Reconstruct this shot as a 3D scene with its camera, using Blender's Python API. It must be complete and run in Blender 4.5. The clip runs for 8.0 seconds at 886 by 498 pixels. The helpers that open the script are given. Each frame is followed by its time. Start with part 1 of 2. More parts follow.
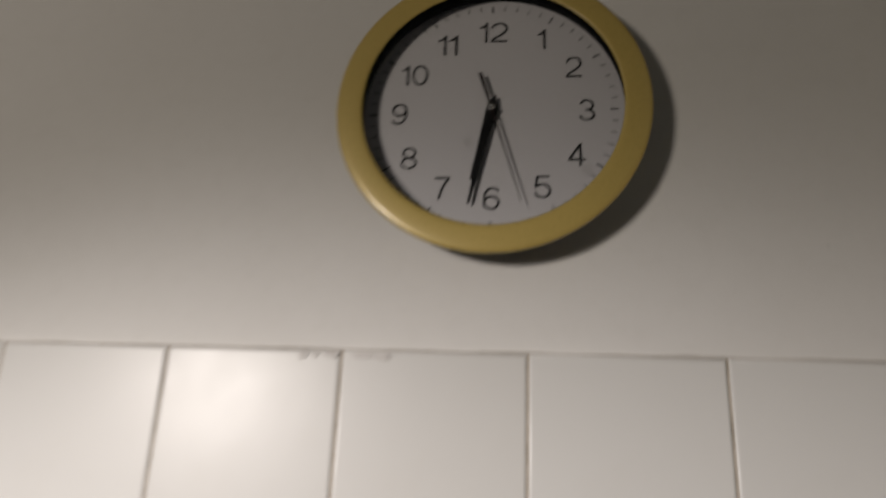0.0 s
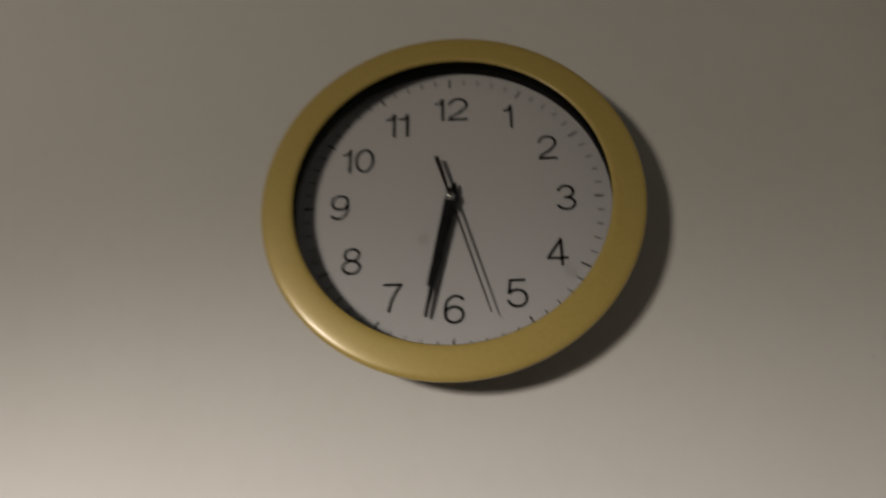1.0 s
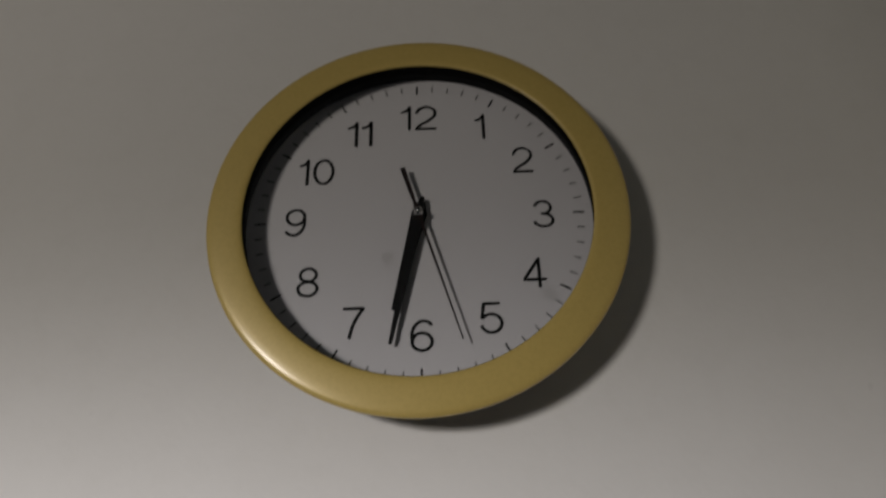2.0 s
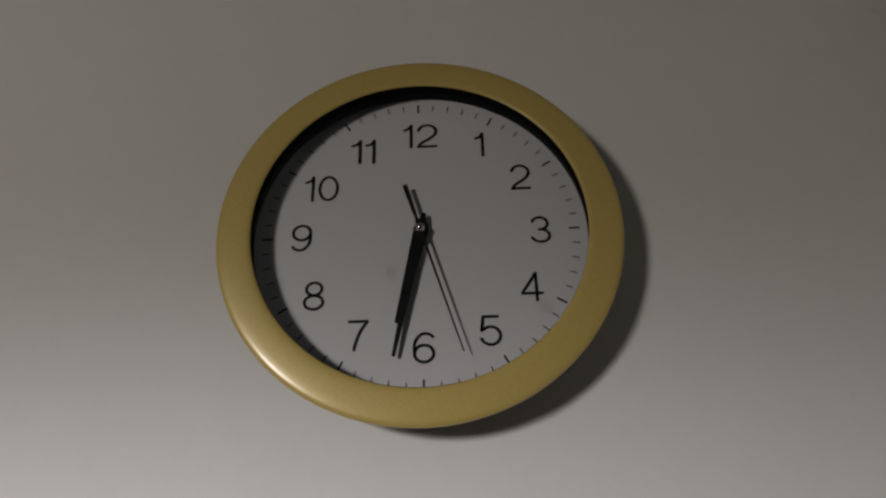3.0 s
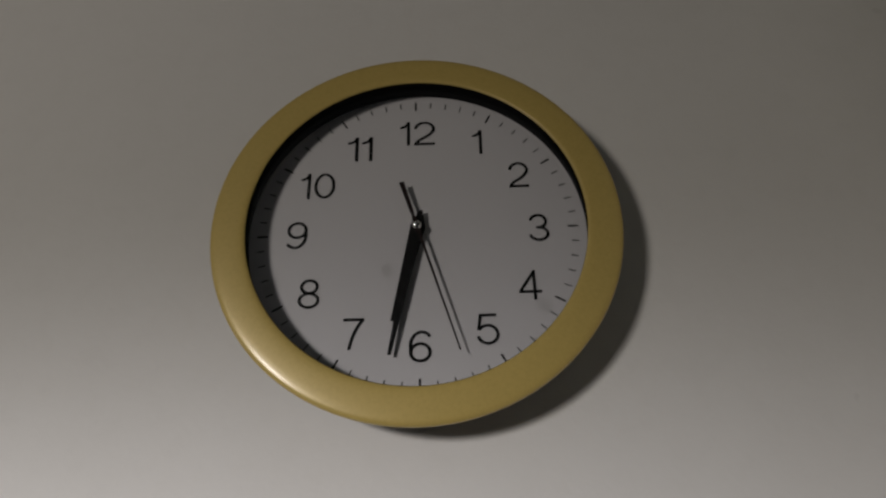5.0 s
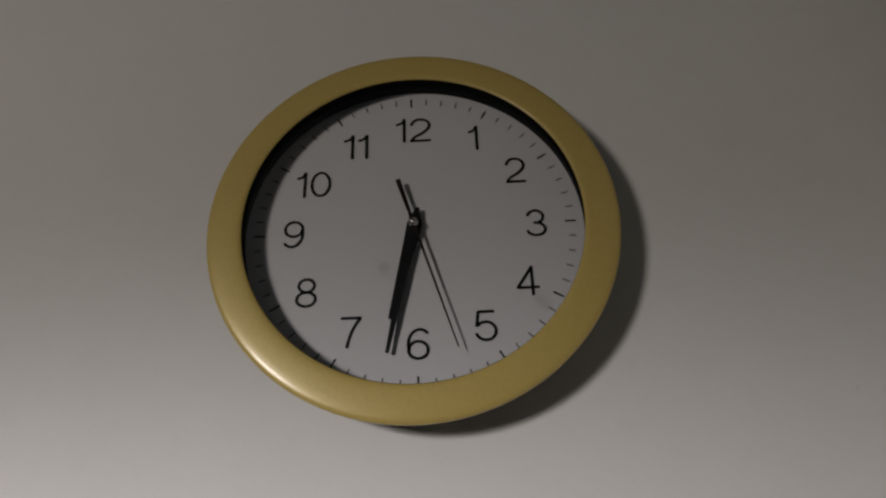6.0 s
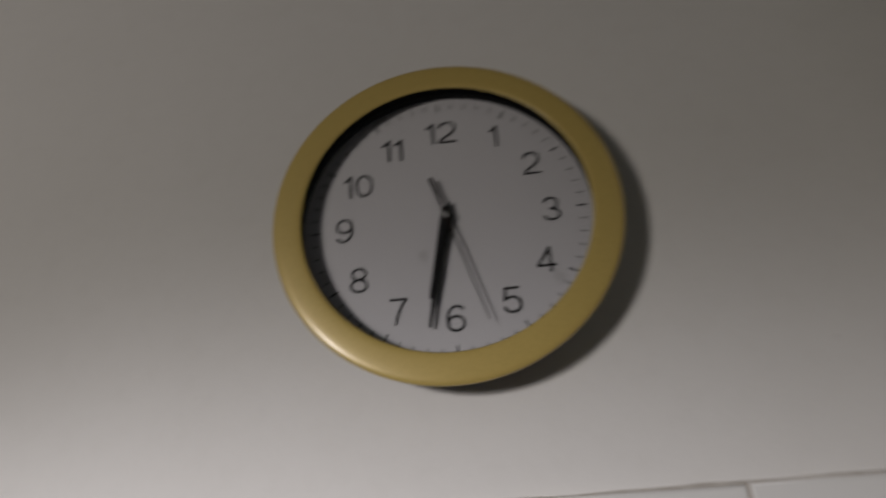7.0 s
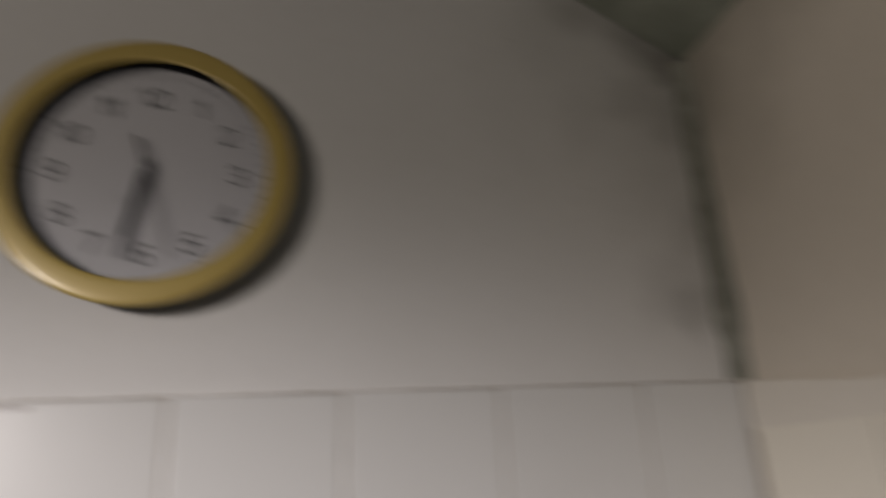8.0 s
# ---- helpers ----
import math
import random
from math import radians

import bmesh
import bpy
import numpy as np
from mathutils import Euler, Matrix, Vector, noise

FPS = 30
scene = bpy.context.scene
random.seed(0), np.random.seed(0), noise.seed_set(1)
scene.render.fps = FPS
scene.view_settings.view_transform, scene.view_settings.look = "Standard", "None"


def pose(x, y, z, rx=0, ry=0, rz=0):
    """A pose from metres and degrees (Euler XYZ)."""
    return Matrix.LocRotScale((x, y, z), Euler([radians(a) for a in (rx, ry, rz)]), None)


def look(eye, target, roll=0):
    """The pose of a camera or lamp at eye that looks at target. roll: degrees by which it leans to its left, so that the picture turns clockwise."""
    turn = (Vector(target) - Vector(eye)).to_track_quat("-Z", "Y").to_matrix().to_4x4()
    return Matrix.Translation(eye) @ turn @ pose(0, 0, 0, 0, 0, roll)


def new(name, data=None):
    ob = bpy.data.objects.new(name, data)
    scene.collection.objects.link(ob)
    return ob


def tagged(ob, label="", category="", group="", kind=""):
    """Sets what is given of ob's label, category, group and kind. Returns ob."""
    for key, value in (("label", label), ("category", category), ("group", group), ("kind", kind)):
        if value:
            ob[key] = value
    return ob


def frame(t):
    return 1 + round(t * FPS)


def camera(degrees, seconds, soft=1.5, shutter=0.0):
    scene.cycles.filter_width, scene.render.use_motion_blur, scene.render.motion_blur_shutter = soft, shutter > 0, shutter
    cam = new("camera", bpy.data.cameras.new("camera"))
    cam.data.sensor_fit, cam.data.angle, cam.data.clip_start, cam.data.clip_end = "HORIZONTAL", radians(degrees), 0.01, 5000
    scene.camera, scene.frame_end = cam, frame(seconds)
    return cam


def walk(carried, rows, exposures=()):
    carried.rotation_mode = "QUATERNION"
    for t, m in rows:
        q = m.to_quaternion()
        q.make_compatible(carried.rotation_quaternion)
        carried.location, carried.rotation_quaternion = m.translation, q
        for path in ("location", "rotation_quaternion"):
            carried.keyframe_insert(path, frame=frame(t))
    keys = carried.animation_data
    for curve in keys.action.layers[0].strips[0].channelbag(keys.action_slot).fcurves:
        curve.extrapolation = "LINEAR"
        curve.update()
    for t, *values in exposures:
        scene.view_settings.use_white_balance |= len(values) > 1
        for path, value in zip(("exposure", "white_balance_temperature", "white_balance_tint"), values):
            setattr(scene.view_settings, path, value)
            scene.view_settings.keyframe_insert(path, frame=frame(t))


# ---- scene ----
cam = camera(67.3, 8.0, soft=2.4, shutter=1.0)
ROWS = [
    (0.0, 0.0282, -0.5377, 1.8735, 107.02, -2.26, 6.53),
    (0.2, 0.0368, -0.5039, 1.9004, 107.96, -1.82, 6.35),
    (0.3, 0.0413, -0.4821, 1.9108, 109.35, -1.11, 7.72),
    (0.5, 0.0323, -0.4683, 1.9321, 110.32, -0.19, 7.47),
    (0.8, 0.0278, -0.4588, 1.9449, 111.38, -0.04, 5.18),
    (1.0, 0.0286, -0.4406, 1.9351, 113.86, 0.24, 4.82),
    (1.2, 0.0189, -0.4225, 1.9479, 112.34, 0.8, 1.75),
    (1.5, 0.0166, -0.4088, 1.9484, 114.92, 1.44, 1.59),
    (1.8, 0.0135, -0.4005, 1.9503, 115.28, 1.37, 0.92),
    (2.0, 0.0209, -0.4028, 1.9519, 115.55, 1.41, 1.51),
    (2.2, 0.0214, -0.4079, 1.9491, 116.69, 1.65, 1.31),
    (3.3, 0.0161, -0.4229, 1.9535, 115.45, 1.45, 1.22),
    (3.5, 0.0145, -0.421, 1.9501, 116.24, 1.42, 0.84),
    (4.0, 0.0171, -0.4224, 1.9513, 115.96, 1.27, 1.36),
    (4.5, 0.0199, -0.417, 1.9494, 116.37, 1.25, 1.29),
    (6.0, 0.0249, -0.4129, 1.9507, 115.94, 2.01, 1.87),
    (6.3, 0.0286, -0.4218, 1.9476, 116.18, 2.07, 2.58),
    (6.5, 0.025, -0.4346, 1.9407, 116.11, 1.84, 3.27),
    (6.8, 0.0314, -0.457, 1.9302, 114.61, 1.39, 6.89),
    (7.0, 0.0294, -0.4854, 1.931, 113.55, 3.96, 5.88),
    (7.2, 0.0065, -0.4994, 1.9109, 113.43, 5.73, -0.09),
    (7.4, 0.0105, -0.5234, 1.8997, 113.29, 6.7, -3.38),
    (7.5, 0.0107, -0.5363, 1.9013, 111.3, 5.07, -5.15),
    (7.6, 0.0106, -0.5575, 1.9039, 110.14, 4.6, -6.66),
    (7.7, 0.0287, -0.5762, 1.8949, 111.02, 4.15, -7.23),
    (7.8, 0.0579, -0.6022, 1.8903, 110.36, 4.12, -8.32),
    (7.9, 0.0932, -0.621, 1.8819, 109.7, 3.61, -10.5),
    (8.0, 0.1353, -0.6335, 1.8738, 108.75, 3.17, -12.35),
]
EXPOSURES = [(0.0, -0.03, 7080, 12.5), (0.5, 0.04, 7230, 9.5), (1.0, 0.01, 7400, 11), (1.5, -0.04, 6870, 11), (2.0, -0.04, 6660, 11), (6.5, -0.03, 6640, 11.5), (7.0, 0.01, 6560, 13), (7.5, -0.02, 6580, 12), (8.0, -0.17, 6830, 14.5)]
walk(cam, [(t, pose(x, y, z, rx, ry, rz)) for t, x, y, z, rx, ry, rz in ROWS], EXPOSURES)

# ---- light ----
U = 0.105                      # radius of the ring of hour marks
CX, CY, CZ = 0.0, -0.0156, 2.16  # middle of the clock's dial
TILE = 0.1509
TILE_TOP = 1.9515
RIGHT = 0.6080                 # the right wall's face
LEFT, BACK = -2.28, -3.2
EAVE = 2.350                   # where the sloping ceiling meets the right wall
CEIL = 2.52

world = bpy.data.worlds.new("world")
world.use_nodes = True
world.node_tree.nodes["Background"].inputs[0].default_value = (1.0, 0.93, 0.84, 1)
world.node_tree.nodes["Background"].inputs[1].default_value = 0.006
scene.world = world

# a shaded lamp hanging behind the viewer: the open lower side, and the glow through its shade
LAMP = (-0.82, -1.31, 2.06)
lamp_data = bpy.data.lights.new("room_lamp", "SPOT")
lamp_data.energy = 78
lamp_data.color = (0.98, 0.965, 1.0)
lamp_data.shadow_soft_size = 0.105
lamp_data.spot_size = radians(90)
lamp_data.spot_blend = 0.6
lamp = new("room_lamp", lamp_data)
lamp.matrix_world = look(LAMP, (-0.04, 0.0, 0.76))
glow_data = bpy.data.lights.new("lamp_shade_glow", "POINT")
glow_data.energy = 20.5
glow_data.color = (1.0, 0.94, 0.865)
glow_data.shadow_soft_size = 0.105
glow = new("lamp_shade_glow", glow_data)
glow.matrix_world = pose(*LAMP)


# ---- materials ----
def material(name):
    m = bpy.data.materials.new(name)
    m.use_nodes = True
    n = m.node_tree.nodes
    return m, n, m.node_tree.links, n["Principled BSDF"]


def mix(n, l, fac, a, b):
    k = n.new("ShaderNodeMix")
    k.data_type = "RGBA"
    if isinstance(fac, float):
        k.inputs["Factor"].default_value = fac
    else:
        l.new(fac, k.inputs["Factor"])
    for v, s in ((a, k.inputs["A"]), (b, k.inputs["B"])):
        if isinstance(v, tuple):
            s.default_value = (*v, 1)
        else:
            l.new(v, s)
    return k.outputs["Result"]


def noise_tex(n, l, scale, detail=4, rough=0.55, coord="Object"):
    tc = n.new("ShaderNodeTexCoord")
    t = n.new("ShaderNodeTexNoise")
    t.inputs["Scale"].default_value = scale
    t.inputs["Detail"].default_value = detail
    t.inputs["Roughness"].default_value = rough
    l.new(tc.outputs[coord], t.inputs["Vector"])
    return t.outputs["Fac"]


def ramp(n, l, fac, lo, hi):
    r = n.new("ShaderNodeMapRange")
    r.interpolation_type = "SMOOTHSTEP"
    r.inputs["From Min"].default_value, r.inputs["From Max"].default_value = lo, hi
    l.new(fac, r.inputs["Value"])
    return r.outputs["Result"]


def math_node(n, l, op, a, b):
    k = n.new("ShaderNodeMath")
    k.operation = op
    for v, s in ((a, k.inputs[0]), (b, k.inputs[1])):
        if isinstance(v, float):
            s.default_value = v
        else:
            l.new(v, s)
    return k.outputs[0]


def bump(n, l, bsdf, height, strength, distance):
    b = n.new("ShaderNodeBump")
    b.inputs["Strength"].default_value = strength
    b.inputs["Distance"].default_value = distance
    l.new(height, b.inputs["Height"])
    l.new(b.outputs["Normal"], bsdf.inputs["Normal"])


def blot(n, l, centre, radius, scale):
    """An uneven dark spot round a place: stains, and shade put into the colour."""
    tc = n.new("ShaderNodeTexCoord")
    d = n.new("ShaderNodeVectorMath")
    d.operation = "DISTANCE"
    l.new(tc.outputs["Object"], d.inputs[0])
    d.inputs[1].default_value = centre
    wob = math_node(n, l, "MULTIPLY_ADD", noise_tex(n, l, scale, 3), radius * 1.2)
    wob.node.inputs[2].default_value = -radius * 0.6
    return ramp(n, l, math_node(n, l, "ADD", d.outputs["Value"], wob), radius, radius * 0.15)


def paint(name, base, dirty, spots=()):
    m, n, l, p = material(name)
    big = ramp(n, l, noise_tex(n, l, 3.2, 3), 0.35, 0.75)
    col = mix(n, l, math_node(n, l, "MULTIPLY", big, 0.22), base, dirty)
    fine = ramp(n, l, noise_tex(n, l, 55, 5), 0.42, 0.8)
    col = mix(n, l, math_node(n, l, "MULTIPLY", fine, 0.16), col, dirty)
    speck = ramp(n, l, noise_tex(n, l, 38, 2, 0.4), 0.745, 0.78)
    col = mix(n, l, math_node(n, l, "MULTIPLY", speck, 0.1), col, (0.22, 0.2, 0.17))
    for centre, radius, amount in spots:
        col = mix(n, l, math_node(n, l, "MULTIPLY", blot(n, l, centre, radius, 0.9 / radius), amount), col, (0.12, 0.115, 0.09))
    l.new(col, p.inputs["Base Color"])
    p.inputs["Roughness"].default_value = 0.62
    p.inputs["Specular IOR Level"].default_value = 0.25
    h = math_node(n, l, "ADD", noise_tex(n, l, 210, 4), noise_tex(n, l, 26, 3))
    bump(n, l, p, h, 0.22, 0.0012)
    return m


# darkening along the sloping ceiling's joint, put into the wall colour
eave_dark_line = [((RIGHT - 0.034 * k, 0, EAVE - 0.004 + 0.034 * 0.6 * k), 0.062 + 0.010 * (k % 2), 0.46 - 0.09 * k) for k in range(5)]
WALL = paint("wall_paint", (0.70, 0.69, 0.665), (0.58, 0.565, 0.53), eave_dark_line + [
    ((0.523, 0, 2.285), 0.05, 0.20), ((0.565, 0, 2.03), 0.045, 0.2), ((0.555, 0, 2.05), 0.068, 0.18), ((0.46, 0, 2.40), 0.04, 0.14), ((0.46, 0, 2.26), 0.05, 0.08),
    # these darken the corner; the last two put the light's falloff into the colour
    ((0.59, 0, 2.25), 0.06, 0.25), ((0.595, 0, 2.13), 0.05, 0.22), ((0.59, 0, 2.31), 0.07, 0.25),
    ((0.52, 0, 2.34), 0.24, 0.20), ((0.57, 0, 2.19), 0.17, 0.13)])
# spots put the lamp's fading upward into the paint, besides a brown patch
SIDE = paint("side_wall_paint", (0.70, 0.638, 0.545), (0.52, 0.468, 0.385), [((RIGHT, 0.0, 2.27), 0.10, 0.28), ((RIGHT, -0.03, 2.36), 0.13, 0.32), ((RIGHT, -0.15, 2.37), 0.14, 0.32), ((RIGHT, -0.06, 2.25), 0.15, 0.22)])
FILLER = paint("filler_paint", (0.78, 0.735, 0.65), (0.66, 0.61, 0.53))
# unseen surfaces: very dark and bluish to cut and cool bounced light
UNSEEN_DARK = paint("unseen_dark", (0.048, 0.056, 0.068), (0.037, 0.043, 0.052))


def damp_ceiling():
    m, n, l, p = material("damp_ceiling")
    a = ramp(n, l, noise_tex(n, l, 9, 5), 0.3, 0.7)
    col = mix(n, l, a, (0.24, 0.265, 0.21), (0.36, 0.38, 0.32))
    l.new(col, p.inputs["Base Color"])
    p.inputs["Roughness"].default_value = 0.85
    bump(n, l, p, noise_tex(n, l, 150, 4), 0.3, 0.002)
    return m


def glaze(name, base, other):
    m, n, l, p = material(name)
    info = n.new("ShaderNodeObjectInfo")
    col = mix(n, l, info.outputs["Random"], base, other)
    stain = ramp(n, l, noise_tex(n, l, 14, 4), 0.5, 0.85)
    col = mix(n, l, math_node(n, l, "MULTIPLY", stain, 0.12), col, (0.5, 0.46, 0.38))
    l.new(col, p.inputs["Base Color"])
    r = n.new("ShaderNodeMapRange")
    r.inputs["To Min"].default_value, r.inputs["To Max"].default_value = 0.30, 0.37
    l.new(noise_tex(n, l, 30, 3), r.inputs["Value"])
    l.new(r.outputs["Result"], p.inputs["Roughness"])
    p.inputs["Specular IOR Level"].default_value = 0.34
    bump(n, l, p, noise_tex(n, l, 16, 2), 0.07, 0.003)
    return m


def simple(name, base, other, rough, metal=0.0, scale=60, height=0.1, spec=0.5):
    m, n, l, p = material(name)
    l.new(mix(n, l, ramp(n, l, noise_tex(n, l, scale, 4), 0.3, 0.75), base, other), p.inputs["Base Color"])
    p.inputs["Roughness"].default_value = rough
    p.inputs["Metallic"].default_value = metal
    p.inputs["Specular IOR Level"].default_value = spec
    bump(n, l, p, noise_tex(n, l, scale * 4, 3), height, 0.0004)
    return m


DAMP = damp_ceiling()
GLAZE = glaze("white_glaze", (0.680, 0.677, 0.655), (0.640, 0.634, 0.610))
CREAM = glaze("cream_glaze", (0.83, 0.785, 0.68), (0.80, 0.75, 0.64))
GROUT = simple("grout", (0.50, 0.45, 0.39), (0.36, 0.32, 0.27), 0.9, 0, 45, 0.4, 0.2)
SMEAR = simple("plaster_smear", (0.66, 0.64, 0.615), (0.60, 0.575, 0.55), 0.85, 0, 160, 0.4, 0.2)
BEAD = simple("filler_bead", (0.64, 0.61, 0.565), (0.50, 0.465, 0.42), 0.8, 0, 80, 0.3, 0.2)
# dark tone of the corner strip, standing in for shade
CORNER_DARK = simple("corner_dark", (0.215, 0.215, 0.178), (0.32, 0.318, 0.27), 0.8, 0, 35, 0.4, 0.2)
GOLD = simple("gold_paint", (0.535, 0.398, 0.120), (0.495, 0.368, 0.108), 0.40, 0.08, 420, 0.012, 0.45)
GOLD.node_tree.nodes["Principled BSDF"].inputs["Coat Weight"].default_value = 0.5
GOLD.node_tree.nodes["Principled BSDF"].inputs["Coat Roughness"].default_value = 0.22
SLEEVE = simple("matt_black_ring", (0.002, 0.002, 0.002), (0.003, 0.003, 0.003), 0.7, 0, 90, 0.05, 0.05)
BLACK = simple("black_plastic", (0.004, 0.004, 0.004), (0.007, 0.007, 0.006), 0.55, 0, 90, 0.05, 0.12)
HAND = simple("black_hand_paint", (0.004, 0.004, 0.004), (0.007, 0.006, 0.006), 0.5, 0, 120, 0.05, 0.12)
SECOND = simple("dark_second_hand_paint", (0.016, 0.008, 0.007), (0.011, 0.006, 0.005), 0.5, 0, 120, 0.05, 0.15)
INK = simple("black_ink", (0.006, 0.006, 0.006), (0.010, 0.010, 0.009), 0.6, 0, 200, 0.02, 0.12)
GREY_INK = simple("grey_ink", (0.10, 0.10, 0.098), (0.14, 0.14, 0.135), 0.6, 0, 200, 0.02, 0.2)
STEEL = simple("polished_pin", (0.75, 0.74, 0.72), (0.7, 0.69, 0.67), 0.18, 1.0, 90, 0.02)


def dial_paper():
    m, n, l, p = material("dial_paper")
    col = mix(n, l, math_node(n, l, "MULTIPLY", ramp(n, l, noise_tex(n, l, 22, 4), 0.35, 0.8), 0.12), (0.645, 0.628, 0.645), (0.55, 0.532, 0.54))
    for centre, radius, amount in (((-0.020, 0, -0.028), 0.007, 0.35), ((-0.096, 0, -0.038), 0.010, 0.35), ((0.081, 0, -0.056), 0.008, 0.3)):
        col = mix(n, l, math_node(n, l, "MULTIPLY", blot(n, l, centre, radius, 0.9 / radius), amount), col, (0.33, 0.32, 0.31))
    l.new(col, p.inputs["Base Color"])
    p.inputs["Roughness"].default_value = 0.6
    p.inputs["Specular IOR Level"].default_value = 0.3
    bump(n, l, p, noise_tex(n, l, 300, 2), 0.03, 0.0003)
    return m


def clear_glass():
    """A thin clear pane: light passes straight through, a little is mirrored."""
    m, n, l, p = material("clear_glass")
    n.remove(p)
    facing = n.new("ShaderNodeLayerWeight")
    facing.inputs["Blend"].default_value = 0.5
    steep = math_node(n, l, "POWER", facing.outputs["Facing"], 5.0)
    share = math_node(n, l, "MULTIPLY_ADD", steep, 0.97)
    share.node.inputs[2].default_value = 0.03
    clear = n.new("ShaderNodeBsdfTransparent")
    clear.inputs["Color"].default_value = (0.982, 0.986, 0.985, 1)
    gloss = n.new("ShaderNodeBsdfGlossy")
    gloss.inputs["Roughness"].default_value = 0.03
    both = n.new("ShaderNodeMixShader")
    l.new(share, both.inputs[0])
    l.new(clear.outputs[0], both.inputs[1])
    l.new(gloss.outputs[0], both.inputs[2])
    l.new(both.outputs[0], n["Material Output"].inputs["Surface"])
    return m


DIAL = dial_paper()
GLASS = clear_glass()


# ---- building helpers ----
def mesh_of(name, bm, mat, smooth=False):
    bmesh.ops.recalc_face_normals(bm, faces=bm.faces)
    me = bpy.data.meshes.new(name)
    bm.to_mesh(me)
    bm.free()
    me.materials.append(mat)
    if smooth:
        for f in me.polygons:
            f.use_smooth = True
    return me


def part(name, bm, mat, parent=None, label="", smooth=False, at=None):
    ob = new(name, mesh_of(name, bm, mat, smooth))
    if parent:
        ob.parent = parent
    if at:
        ob.location = at
    return tagged(ob, label)


def box(bm, lo, hi):
    v = [bm.verts.new((x, y, z)) for x in (lo[0], hi[0]) for y in (lo[1], hi[1]) for z in (lo[2], hi[2])]
    for f in ((0, 1, 3, 2), (4, 6, 7, 5), (0, 4, 5, 1), (2, 3, 7, 6), (0, 2, 6, 4), (1, 5, 7, 3)):
        bm.faces.new([v[i] for i in f])
    return bm


def prism(points, y0, y1):
    """A flat shape in x and z, given thickness along y."""
    bm = bmesh.new()
    a = [bm.verts.new((x, y0, z)) for x, z in points]
    b = [bm.verts.new((x, y1, z)) for x, z in points]
    bm.faces.new(a)
    bm.faces.new(b[::-1])
    k = len(points)
    for i in range(k):
        bm.faces.new((a[i], b[i], b[(i + 1) % k], a[(i + 1) % k]))
    return bm


def lathe(profile, steps=160, closed=False):
    """Turns a profile of (radius, y) round the y axis."""
    bm = bmesh.new()
    rings = []
    for r, y in profile:
        if r < 1e-6:
            rings.append([bm.verts.new((0, y, 0))] * steps)
        else:
            rings.append([bm.verts.new((r * math.sin(2 * math.pi * i / steps), y, r * math.cos(2 * math.pi * i / steps))) for i in range(steps)])
    pairs = list(zip(rings, rings[1:])) + ([(rings[-1], rings[0])] if closed else [])
    for a, b in pairs:
        for i in range(steps):
            j = (i + 1) % steps
            f = []
            for v in (a[i], a[j], b[j], b[i]):
                if v not in f:
                    f.append(v)
            bm.faces.new(f)
    return bm


# ---- the room's shell ----
def slab(name, lo, hi, mat, label, category):
    return tagged(part(name, box(bmesh.new(), lo, hi), mat), label, category, kind="structure")


T = 0.12
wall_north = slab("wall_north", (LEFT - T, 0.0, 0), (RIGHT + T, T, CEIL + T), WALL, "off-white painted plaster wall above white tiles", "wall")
PIER = -0.016 - 2 * TILE          # the tiled stretch of the right wall ends here, kept short to lessen bounce
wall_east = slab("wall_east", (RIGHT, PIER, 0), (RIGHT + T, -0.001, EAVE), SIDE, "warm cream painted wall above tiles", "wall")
# unseen walls, floor and flat ceiling, added and kept dark to limit bounce
wall_southeast = slab("wall_southeast", (RIGHT + 0.004, BACK, 0), (RIGHT + T, PIER - 0.001, EAVE), UNSEEN_DARK, "unseen wall, very dark to cut bounced light", "wall")
wall_west = slab("wall_west", (LEFT - T, BACK, 0), (LEFT, -0.001, CEIL + T), UNSEEN_DARK, "unseen wall, very dark to cut bounced light", "wall")
wall_south = slab("wall_south", (LEFT - T, BACK - T, 0), (RIGHT + T, BACK - 0.001, CEIL + T), UNSEEN_DARK, "unseen wall, very dark to cut bounced light", "wall")
floor = slab("floor", (LEFT - T, BACK - T, -T), (RIGHT + T, T, -0.001), simple("floor_finish", (0.036, 0.042, 0.048), (0.029, 0.034, 0.040), 0.5), "unseen floor, very dark to cut bounced light", "floor")
SLOPE = 0.60
x_top = RIGHT - (CEIL - EAVE) / SLOPE
ceiling = slab("ceiling", (LEFT, BACK, CEIL), (x_top, -0.001, CEIL + T), UNSEEN_DARK, "unseen flat ceiling, very dark to cut bounced light", "ceiling")
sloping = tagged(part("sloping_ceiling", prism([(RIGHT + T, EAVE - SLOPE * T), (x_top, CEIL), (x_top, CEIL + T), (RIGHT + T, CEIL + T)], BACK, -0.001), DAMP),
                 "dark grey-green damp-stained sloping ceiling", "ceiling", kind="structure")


# ---- printed numerals: thin even strokes, as in a light sans serif ----
def arc(cx, cz, rx, rz, a0, a1, n=22):
    return [(cx + rx * math.cos(radians(a0 + (a1 - a0) * i / n)), cz + rz * math.sin(radians(a0 + (a1 - a0) * i / n))) for i in range(n + 1)]


def curve(p, q, r, n=12):
    return [tuple((1 - t) ** 2 * a + 2 * t * (1 - t) * b + t * t * c for a, b, c in zip(p, q, r)) for t in (i / n for i in range(n + 1))]


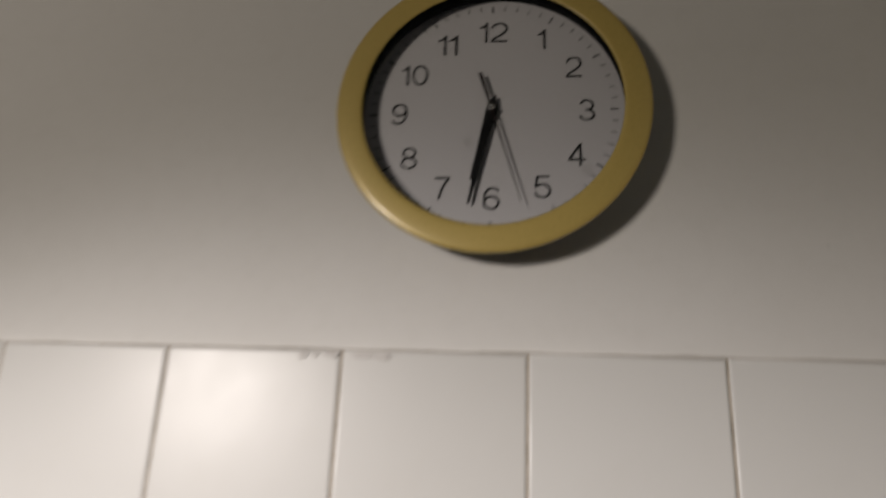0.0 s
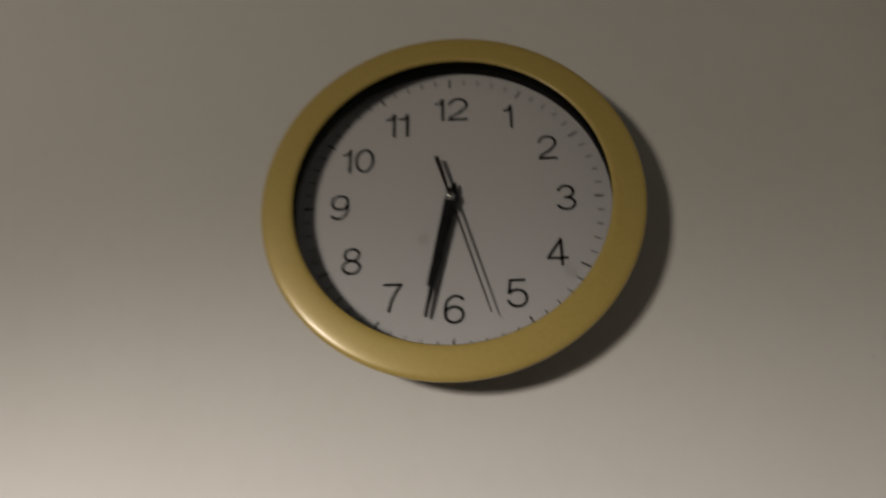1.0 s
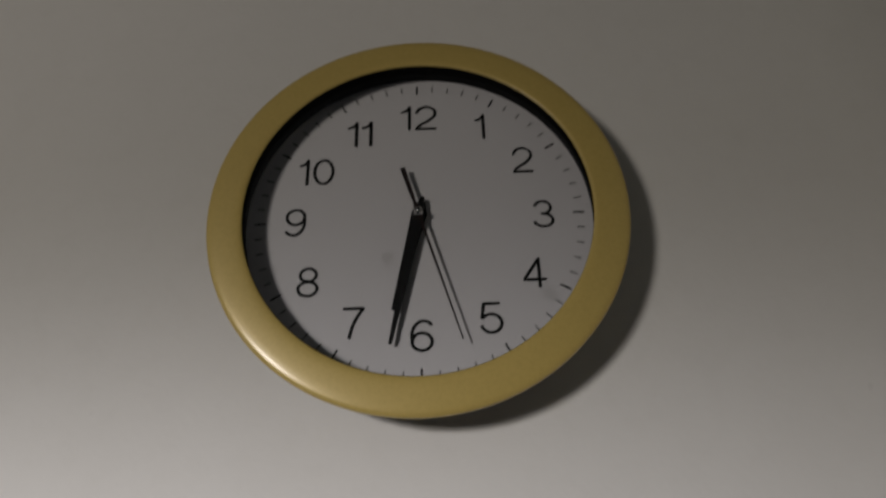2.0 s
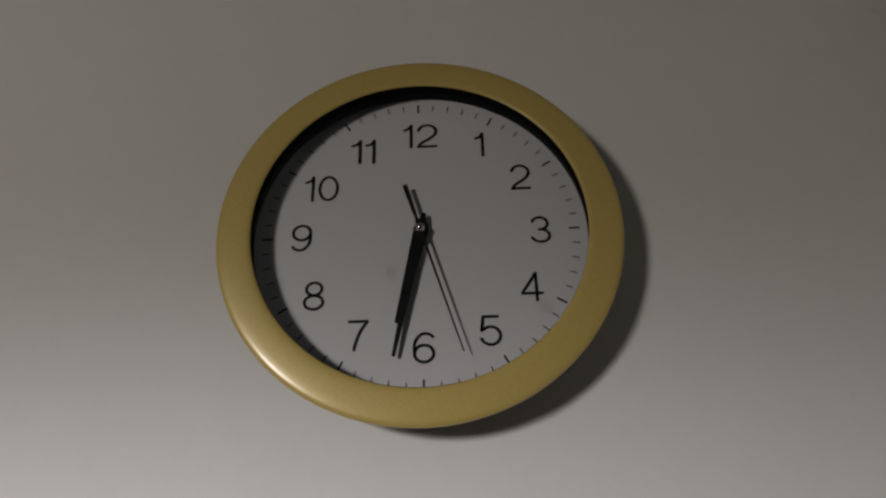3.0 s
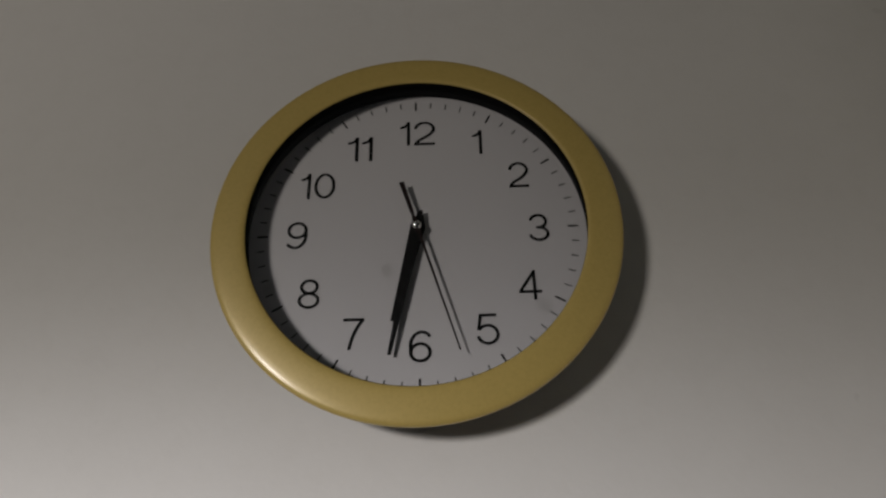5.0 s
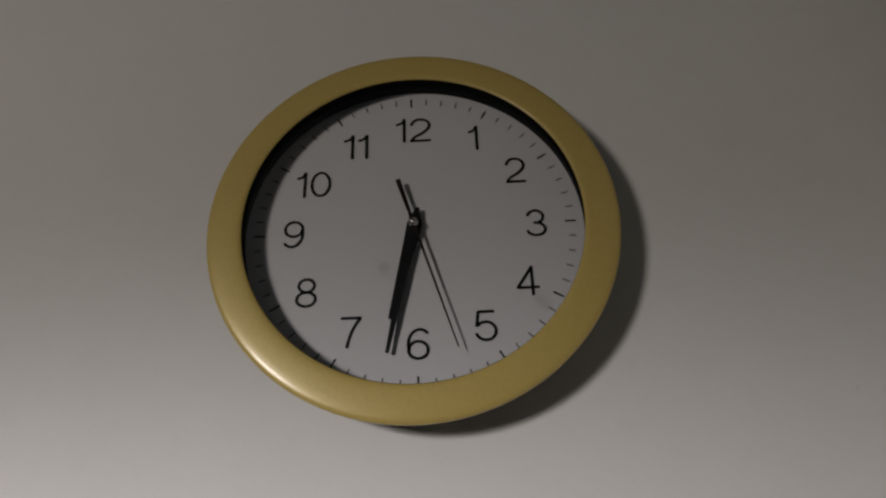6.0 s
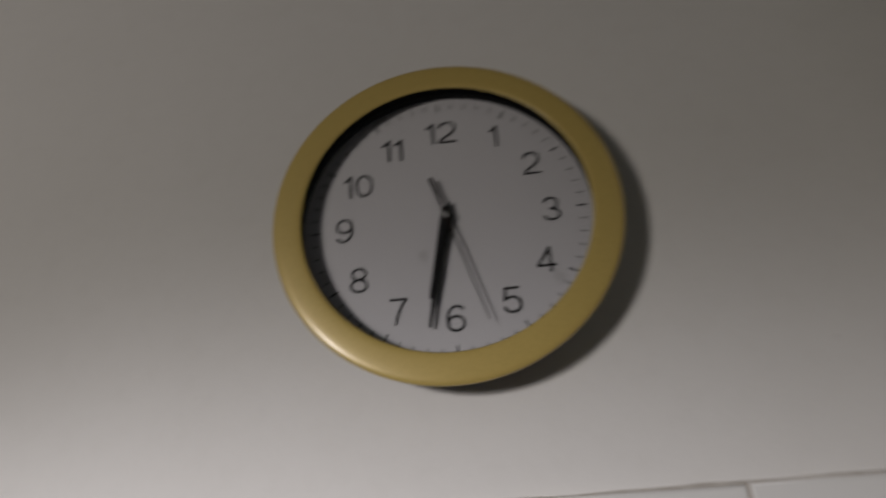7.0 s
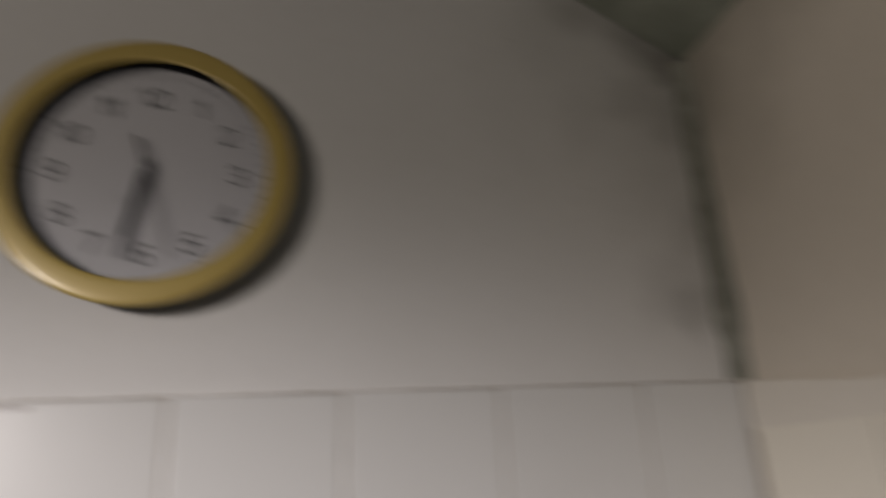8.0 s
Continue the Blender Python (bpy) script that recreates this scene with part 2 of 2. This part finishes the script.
def digit(c):
    """Centre lines of one digit, one high."""
    if c == "0":
        return [arc(0, 0.5, 0.28, 0.451, 90, 450, 40)]
    if c == "1":
        return [curve((-0.17, 0.755), (0.04, 0.77), (0.085, 0.96)), [(0.085, 1.0), (0.085, 0.0)]]
    if c == "2":
        return [arc(0, 0.69, 0.275, 0.261, 180, -25) + curve((0.235, 0.56), (0.14, 0.40), (-0.08, 0.27))[1:] + curve((-0.08, 0.27), (-0.26, 0.16), (-0.285, 0.0))[1:], [(-0.315, 0.049), (0.315, 0.049)]]
    if c == "3":
        return [arc(0, 0.725, 0.245, 0.226, 172, -85) + [(-0.07, 0.505)], arc(0, 0.275, 0.282, 0.226, 88, -172)]
    if c == "4":
        return [[(0.125, 0.0), (0.125, 1.0)], [(0.125, 0.95), (-0.31, 0.285)], [(-0.345, 0.275), (0.33, 0.275)]]
    if c == "5":
        return [[(0.27, 0.951), (-0.205, 0.951)], [(-0.195, 0.985), (-0.265, 0.47)], arc(0, 0.335, 0.29, 0.286, 150, -168)]
    if c == "6":
        return [arc(0.01, 0.315, 0.275, 0.266, 90, 450, 36), arc(0.055, 0.50, 0.325, 0.451, 42, 205)]
    if c == "7":
        return [[(-0.31, 0.951), (0.31, 0.951)], curve((0.29, 0.95), (-0.02, 0.60), (-0.11, 0.0))]
    if c == "8":
        return [arc(0, 0.735, 0.24, 0.216, 90, 450, 34), arc(0, 0.28, 0.285, 0.231, 90, 450, 36)]
    return [[(-x, 1 - z) for x, z in line] for line in digit("6")]


def ribbon(bm, line, thick):
    """A flat stroke of even thickness along a line, in the dial's plane."""
    h = thick / 2
    left, right = [], []
    for i, (x, z) in enumerate(line):
        x0, z0 = line[max(0, i - 1)]
        x1, z1 = line[min(len(line) - 1, i + 1)]
        d = math.hypot(x1 - x0, z1 - z0)
        nx, nz = -(z1 - z0) / d * h, (x1 - x0) / d * h
        left.append(bm.verts.new((x + nx, -0.0003, z + nz)))
        right.append(bm.verts.new((x - nx, -0.0003, z - nz)))
    for i in range(len(line) - 1):
        bm.faces.new((left[i], left[i + 1], right[i + 1], right[i]))


# ---- the wall clock ----
def wall_clock():
    clock = tagged(new("wall_clock"), "round wall clock with gold plastic rim and white dial", "clock")
    clock.matrix_world = pose(CX, CY, CZ)
    # body against the wall
    part("back_case", lathe([(0, 0.0156), (1.12 * U, 0.0156), (1.14 * U, 0.012), (1.17 * U, 0.0), (1.238 * U, -0.118 * U), (1.232 * U, -0.126 * U), (1.10 * U, 0.0005), (0, 0.0005)]), BLACK, clock, "black plastic case", True)
    # the rim: a nearly flat band with a rounded outer shoulder, its lip turned in over the dial
    prof = [(1.236, -0.128), (1.258, -0.132), (1.270, -0.141), (1.276, -0.153), (1.277, -0.164), (1.274, -0.1745), (1.267, -0.1815),
            (1.254, -0.1862), (1.232, -0.1898), (1.20, -0.1928), (1.16, -0.1950), (1.12, -0.1962), (1.085, -0.1965), (1.064, -0.1925), (1.0575, -0.1875), (1.062, -0.172), (1.10, -0.168), (1.16, -0.150)]
    part("rim", lathe([(r * U, y * U) for r, y in prof], 200, True), GOLD, clock, "satin gold rim", True)
    prof = [(1.0562, -0.1874), (1.086, -0.004), (1.135, -0.004), (1.10, -0.166)]
    part("inner_sleeve", lathe([(r * U, y * U) for r, y in prof], 160, True), SLEEVE, clock, "black inner ring", True)
    dial = part("dial", lathe([(0, 0), (1.10 * U, 0), (1.10 * U, 0.0004), (0, 0.0004)], 128), DIAL, clock, "white printed dial")
    roll = -0.0064
    # hour and minute marks
    for k in range(60):
        hour = k % 5 == 0
        r0, r1, w = (0.966, 1.036, 0.0062) if hour else (0.986, 1.034, 0.0045)
        bm = box(bmesh.new(), (-w * U, -0.0003, r0 * U), (w * U, -0.0001, r1 * U))
        bmesh.ops.rotate(bm, verts=bm.verts, cent=(0, 0, 0), matrix=Matrix.Rotation(radians(6 * k) + roll, 3, "Y"))
        part("hour_mark" if hour else "minute_mark", bm, INK if hour else GREY_INK, dial)
    # numerals: (text, width, shift in x, shift in z), in dial radii
    for k, (word, wide, dx, dz) in enumerate((("12", .245, .010, -.012), ("1", .068, .028, .003), ("2", .136, .005, .012), ("3", .134, -.002, -.003),
                                             ("4", .142, .012, -.011), ("5", .138, .022, -.002), ("6", .138, .005, .010), ("7", .130, -.004, -.002),
                                             ("8", .136, -.001, -.018), ("9", .134, .003, .002), ("10", .232, .014, -.020), ("11", .172, .004, -.022))):
        bm = bmesh.new()
        wide_of = {"1": 0.34}
        total = sum(wide_of.get(c, 0.70) for c in word) + 0.06 * (len(word) - 1)
        left = -total / 2
        for c in word:
            cell = wide_of.get(c, 0.70)
            for line in digit(c):
                ribbon(bm, [(left + cell / 2 + x, z - 0.5) for x, z in line], 0.098)
            left += cell + 0.06
        xs = [v.co.x for v in bm.verts]
        sx, sz, mx = wide * U / (max(xs) - min(xs)), 0.198 * U, (max(xs) + min(xs)) / 2
        a = radians(30 * k) + roll
        px, pz = (0.781 * math.sin(a) + dx) * U, (0.781 * math.cos(a) + dz) * U
        for v in bm.verts:
            v.co = (px + (v.co.x - mx) * sx, v.co.y, pz + v.co.z * sz)
        part("numeral", bm, INK, dial)
    # hands
    def hand(name, outline, turn, y0, y1, mat, label):
        bm = prism([(x * U, z * U) for x, z in outline], y0 * U, y1 * U)
        bmesh.ops.bevel(bm, geom=list(bm.edges), offset=0.0002, segments=1, affect="EDGES")
        ob = part(name, bm, mat, clock, label)
        ob.rotation_euler = (0, radians(turn), 0)
        return ob

    hand("hour_hand", [(-.018, -.10), (.018, -.10), (.050, -.02), (.046, .05), (.019, .64), (-.019, .64), (-.046, .05), (-.050, -.02)], 193.4, -.040, -.032, HAND, "black baton hour hand")
    hand("minute_hand", [(-.012, -.13), (.012, -.13), (.040, -.02), (.036, .05), (.011, .85), (-.011, .85), (-.036, .05), (-.040, -.02)], 191.6, -.054, -.046, HAND, "slim black minute hand")
    hand("second_hand", [(-.017, -.345), (.017, -.345), (.013, -.11), (.007, -.09), (.022, -.02), (.022, .02), (.007, .06), (.0045, .86), (-.0045, .86),
                         (-.007, .06), (-.022, .02), (-.022, -.02), (-.007, -.09), (-.013, -.11)], 163.2, -.080, -.074, SECOND, "thin dark second hand with counterweight")
    part("pin", lathe([(0, -0.118 * U), (0.012 * U, -0.116 * U), (0.024 * U, -0.108 * U), (0.028 * U, -0.098 * U), (0.028 * U, 0.0), (0, 0.0)], 32), STEEL, clock, "small bright metal pin", True)
    part("glass", lathe([(0, -0.160 * U), (1.075 * U, -0.160 * U), (1.075 * U, -0.148 * U), (0, -0.148 * U)], 96), GLASS, clock, "clear flat cover glass")
    return clock


wall_clock()


# ---- corner shade strip and plaster smears ----
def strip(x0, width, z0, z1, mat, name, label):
    """An uneven strip running down the corner."""
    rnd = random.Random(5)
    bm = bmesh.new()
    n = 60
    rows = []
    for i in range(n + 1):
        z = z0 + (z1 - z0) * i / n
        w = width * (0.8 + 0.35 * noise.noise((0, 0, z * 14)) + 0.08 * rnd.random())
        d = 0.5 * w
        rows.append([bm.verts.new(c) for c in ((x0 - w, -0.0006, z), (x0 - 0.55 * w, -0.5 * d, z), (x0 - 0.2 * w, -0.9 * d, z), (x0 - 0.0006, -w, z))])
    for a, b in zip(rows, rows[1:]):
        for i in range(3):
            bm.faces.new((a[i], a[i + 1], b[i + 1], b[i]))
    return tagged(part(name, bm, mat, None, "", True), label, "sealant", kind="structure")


# added strip: the corner's shade put into shape and colour
strip(RIGHT, 0.0225, TILE_TOP, EAVE - 0.004, CORNER_DARK, "corner_shade_strip", "dark strip holding the shade of the wall corner")


def smear(cx, cz, w, h, seed):
    """A thin smear with a ragged outline, feathered to nothing at its edge."""
    front = -0.0070 - 0.00008 * seed
    bm, n = bmesh.new(), 36
    rings = []
    for share, y in ((1.0, -0.0050), (0.97, front + 0.0002), (0.62, front)):
        ring = []
        for i in range(n):
            a = 2 * math.pi * i / n
            k = share * (0.95 + 0.45 * noise.noise((2 * math.cos(a), 2 * math.sin(a), 7.3 * seed)))
            ring.append(bm.verts.new((cx + w * k * math.cos(a), y, cz + h * k * math.sin(a))))
        rings.append(ring)
    for p, q in zip(rings, rings[1:]):
        for i in range(n):
            bm.faces.new((p[i], p[(i + 1) % n], q[(i + 1) % n], q[i]))
    bm.faces.new(rings[-1])
    bm.faces.new(rings[0][::-1])
    ob = part("plaster_smear", bm, SMEAR, None, "", True)
    return tagged(ob, "grey plaster smear on the top edge of a tile", "plaster smear", "plaster smears")


xB = -0.2699 + TILE
for k, (dx, dz, w, h) in enumerate(((-0.032, -0.0055, 0.005, 0.0030), (-0.022, -0.0055, 0.003, 0.0022), (-0.008, -0.005, 0.007, 0.0025), (0.018, -0.005, 0.012, 0.0026), (0.034, -0.0055, 0.008, 0.0034))):
    smear(xB + dx, TILE_TOP + dz, w, h, k)


# ---- wall tiles ----
def tile_mesh(w, h, d, mat):
    """A pillow-edged tile, its face towards -y."""
    bm = bmesh.new()
    rings = []
    for inset, y in ((0.0, 0.0), (0.0, -d * 0.55), (0.0005, -d * 0.84), (0.0014, -d * 0.97), (0.0030, -d)):
        a, b = w / 2 - inset, h / 2 - inset
        rings.append([bm.verts.new(c) for c in ((-a, y, -b), (a, y, -b), (a, y, b), (-a, y, b))])
    for p, q in zip(rings, rings[1:]):
        for i in range(4):
            bm.faces.new((p[i], p[(i + 1) % 4], q[(i + 1) % 4], q[i]))
    bm.faces.new(rings[-1])
    me = mesh_of("tile", bm, mat)
    for f in me.polygons:
        f.use_smooth = len(f.vertices) == 4 and f.area < 0.5 * w * h
    return me


GAP, DEEP = 0.0016, 0.0060
big = tile_mesh(TILE - GAP, TILE - GAP, DEEP, GLAZE)
rows_down = 12
# grout beds
part("grout_bed", box(bmesh.new(), (LEFT + 0.001, -0.0053, 0.02), (RIGHT - 0.001, 0.0, TILE_TOP - 0.001)), GROUT, wall_north)
part("grout_bed", box(bmesh.new(), (RIGHT - 0.0046, PIER, 0.02), (RIGHT, -0.008, TILE_TOP - 0.050)), GROUT, wall_east)


def lay(name, me, parent, where, turn=0.0):
    ob = new(name, me)
    ob.parent = parent
    ob.location = where
    ob.rotation_euler = (random.uniform(-.004, .004), random.uniform(-.002, .002), turn + random.uniform(-.004, .004))
    return ob


first = -0.2699 - 13 * TILE
for r in range(rows_down):
    z = TILE_TOP - (r + 0.5) * TILE
    for c in range(20):
        x = first + (c + 0.5) * TILE
        if x + TILE / 2 < RIGHT - 0.004 and x - TILE / 2 > LEFT:
            lay("tile", big, wall_north, (x, -0.0005 - random.uniform(0, 0.0004), z))
last = first + TILE * math.floor((RIGHT - 0.004 - first) / TILE)
cut = tile_mesh(RIGHT - 0.008 - last, TILE - GAP, DEEP, GLAZE)
for r in range(rows_down):
    lay("tile", cut, wall_north, ((last + RIGHT - 0.008) / 2 + GAP / 2, -0.0007, TILE_TOP - (r + 0.5) * TILE))

# the right wall: a band of filler over square tiles, its uneven upper edge sinking to fit the camera's view
BORDER = 0.048
band = bmesh.new()
outline = [(-0.009, TILE_TOP - BORDER - 0.003)] + [(PIER, TILE_TOP - BORDER - 0.003)]
for i in range(15):
    y = PIER + (-0.009 - PIER) * i / 14
    sink = 0.13 * min(-0.009 - y, 0.16) + 0.0012 * noise.noise((y * 60, 0, 0))
    outline.append((y, TILE_TOP - 0.001 - sink))
near = [band.verts.new((RIGHT - 0.0069, y, z)) for y, z in outline]
far = [band.verts.new((RIGHT - 0.0002, y, z)) for y, z in outline]
band.faces.new(near)
band.faces.new(far[::-1])
for i in range(len(outline)):
    k = (i + 1) % len(outline)
    band.faces.new((near[i], near[k], far[k], far[i]))
part("filler_band", band, FILLER, wall_east, "off-white filler band, its upper edge sloped to fit the view")
cream = tile_mesh(TILE - GAP, TILE - 0.0010, DEEP, CREAM)
for c in range(2):
    y = -0.012 - (c + 0.5) * TILE
    for r in range(rows_down):
        lay("tile", cream, wall_east, (RIGHT - 0.0006, y, TILE_TOP - BORDER - (r + 0.5) * TILE), -math.pi / 2)


# ---- the bead of filler along the tiles' top edge ----
def edge_bead():
    bm = bmesh.new()
    rows, n = [], 260
    for i in range(n + 1):
        x = LEFT + 0.002 + (RIGHT - 0.012 - LEFT) * i / n
        a = 0.5 + 0.5 * noise.noise((x * 22, 0, 0)) + 0.25 * noise.noise((x * 90, 3, 0))
        up, out = 0.0012 + 0.0022 * max(0.0, a), 0.0042 + 0.0014 * max(0.0, a)
        rows.append([bm.verts.new(c) for c in ((x, -0.0002, TILE_TOP - 0.001 + up), (x, -out * 0.45, TILE_TOP - 0.0012 + up * 0.6), (x, -out, TILE_TOP - 0.0012))])
    for p, q in zip(rows, rows[1:]):
        for i in range(2):
            bm.faces.new((p[i], p[i + 1], q[i + 1], q[i]))
    return part("edge_bead", bm, BEAD, wall_north, "uneven off-white filler bead", True)


edge_bead()
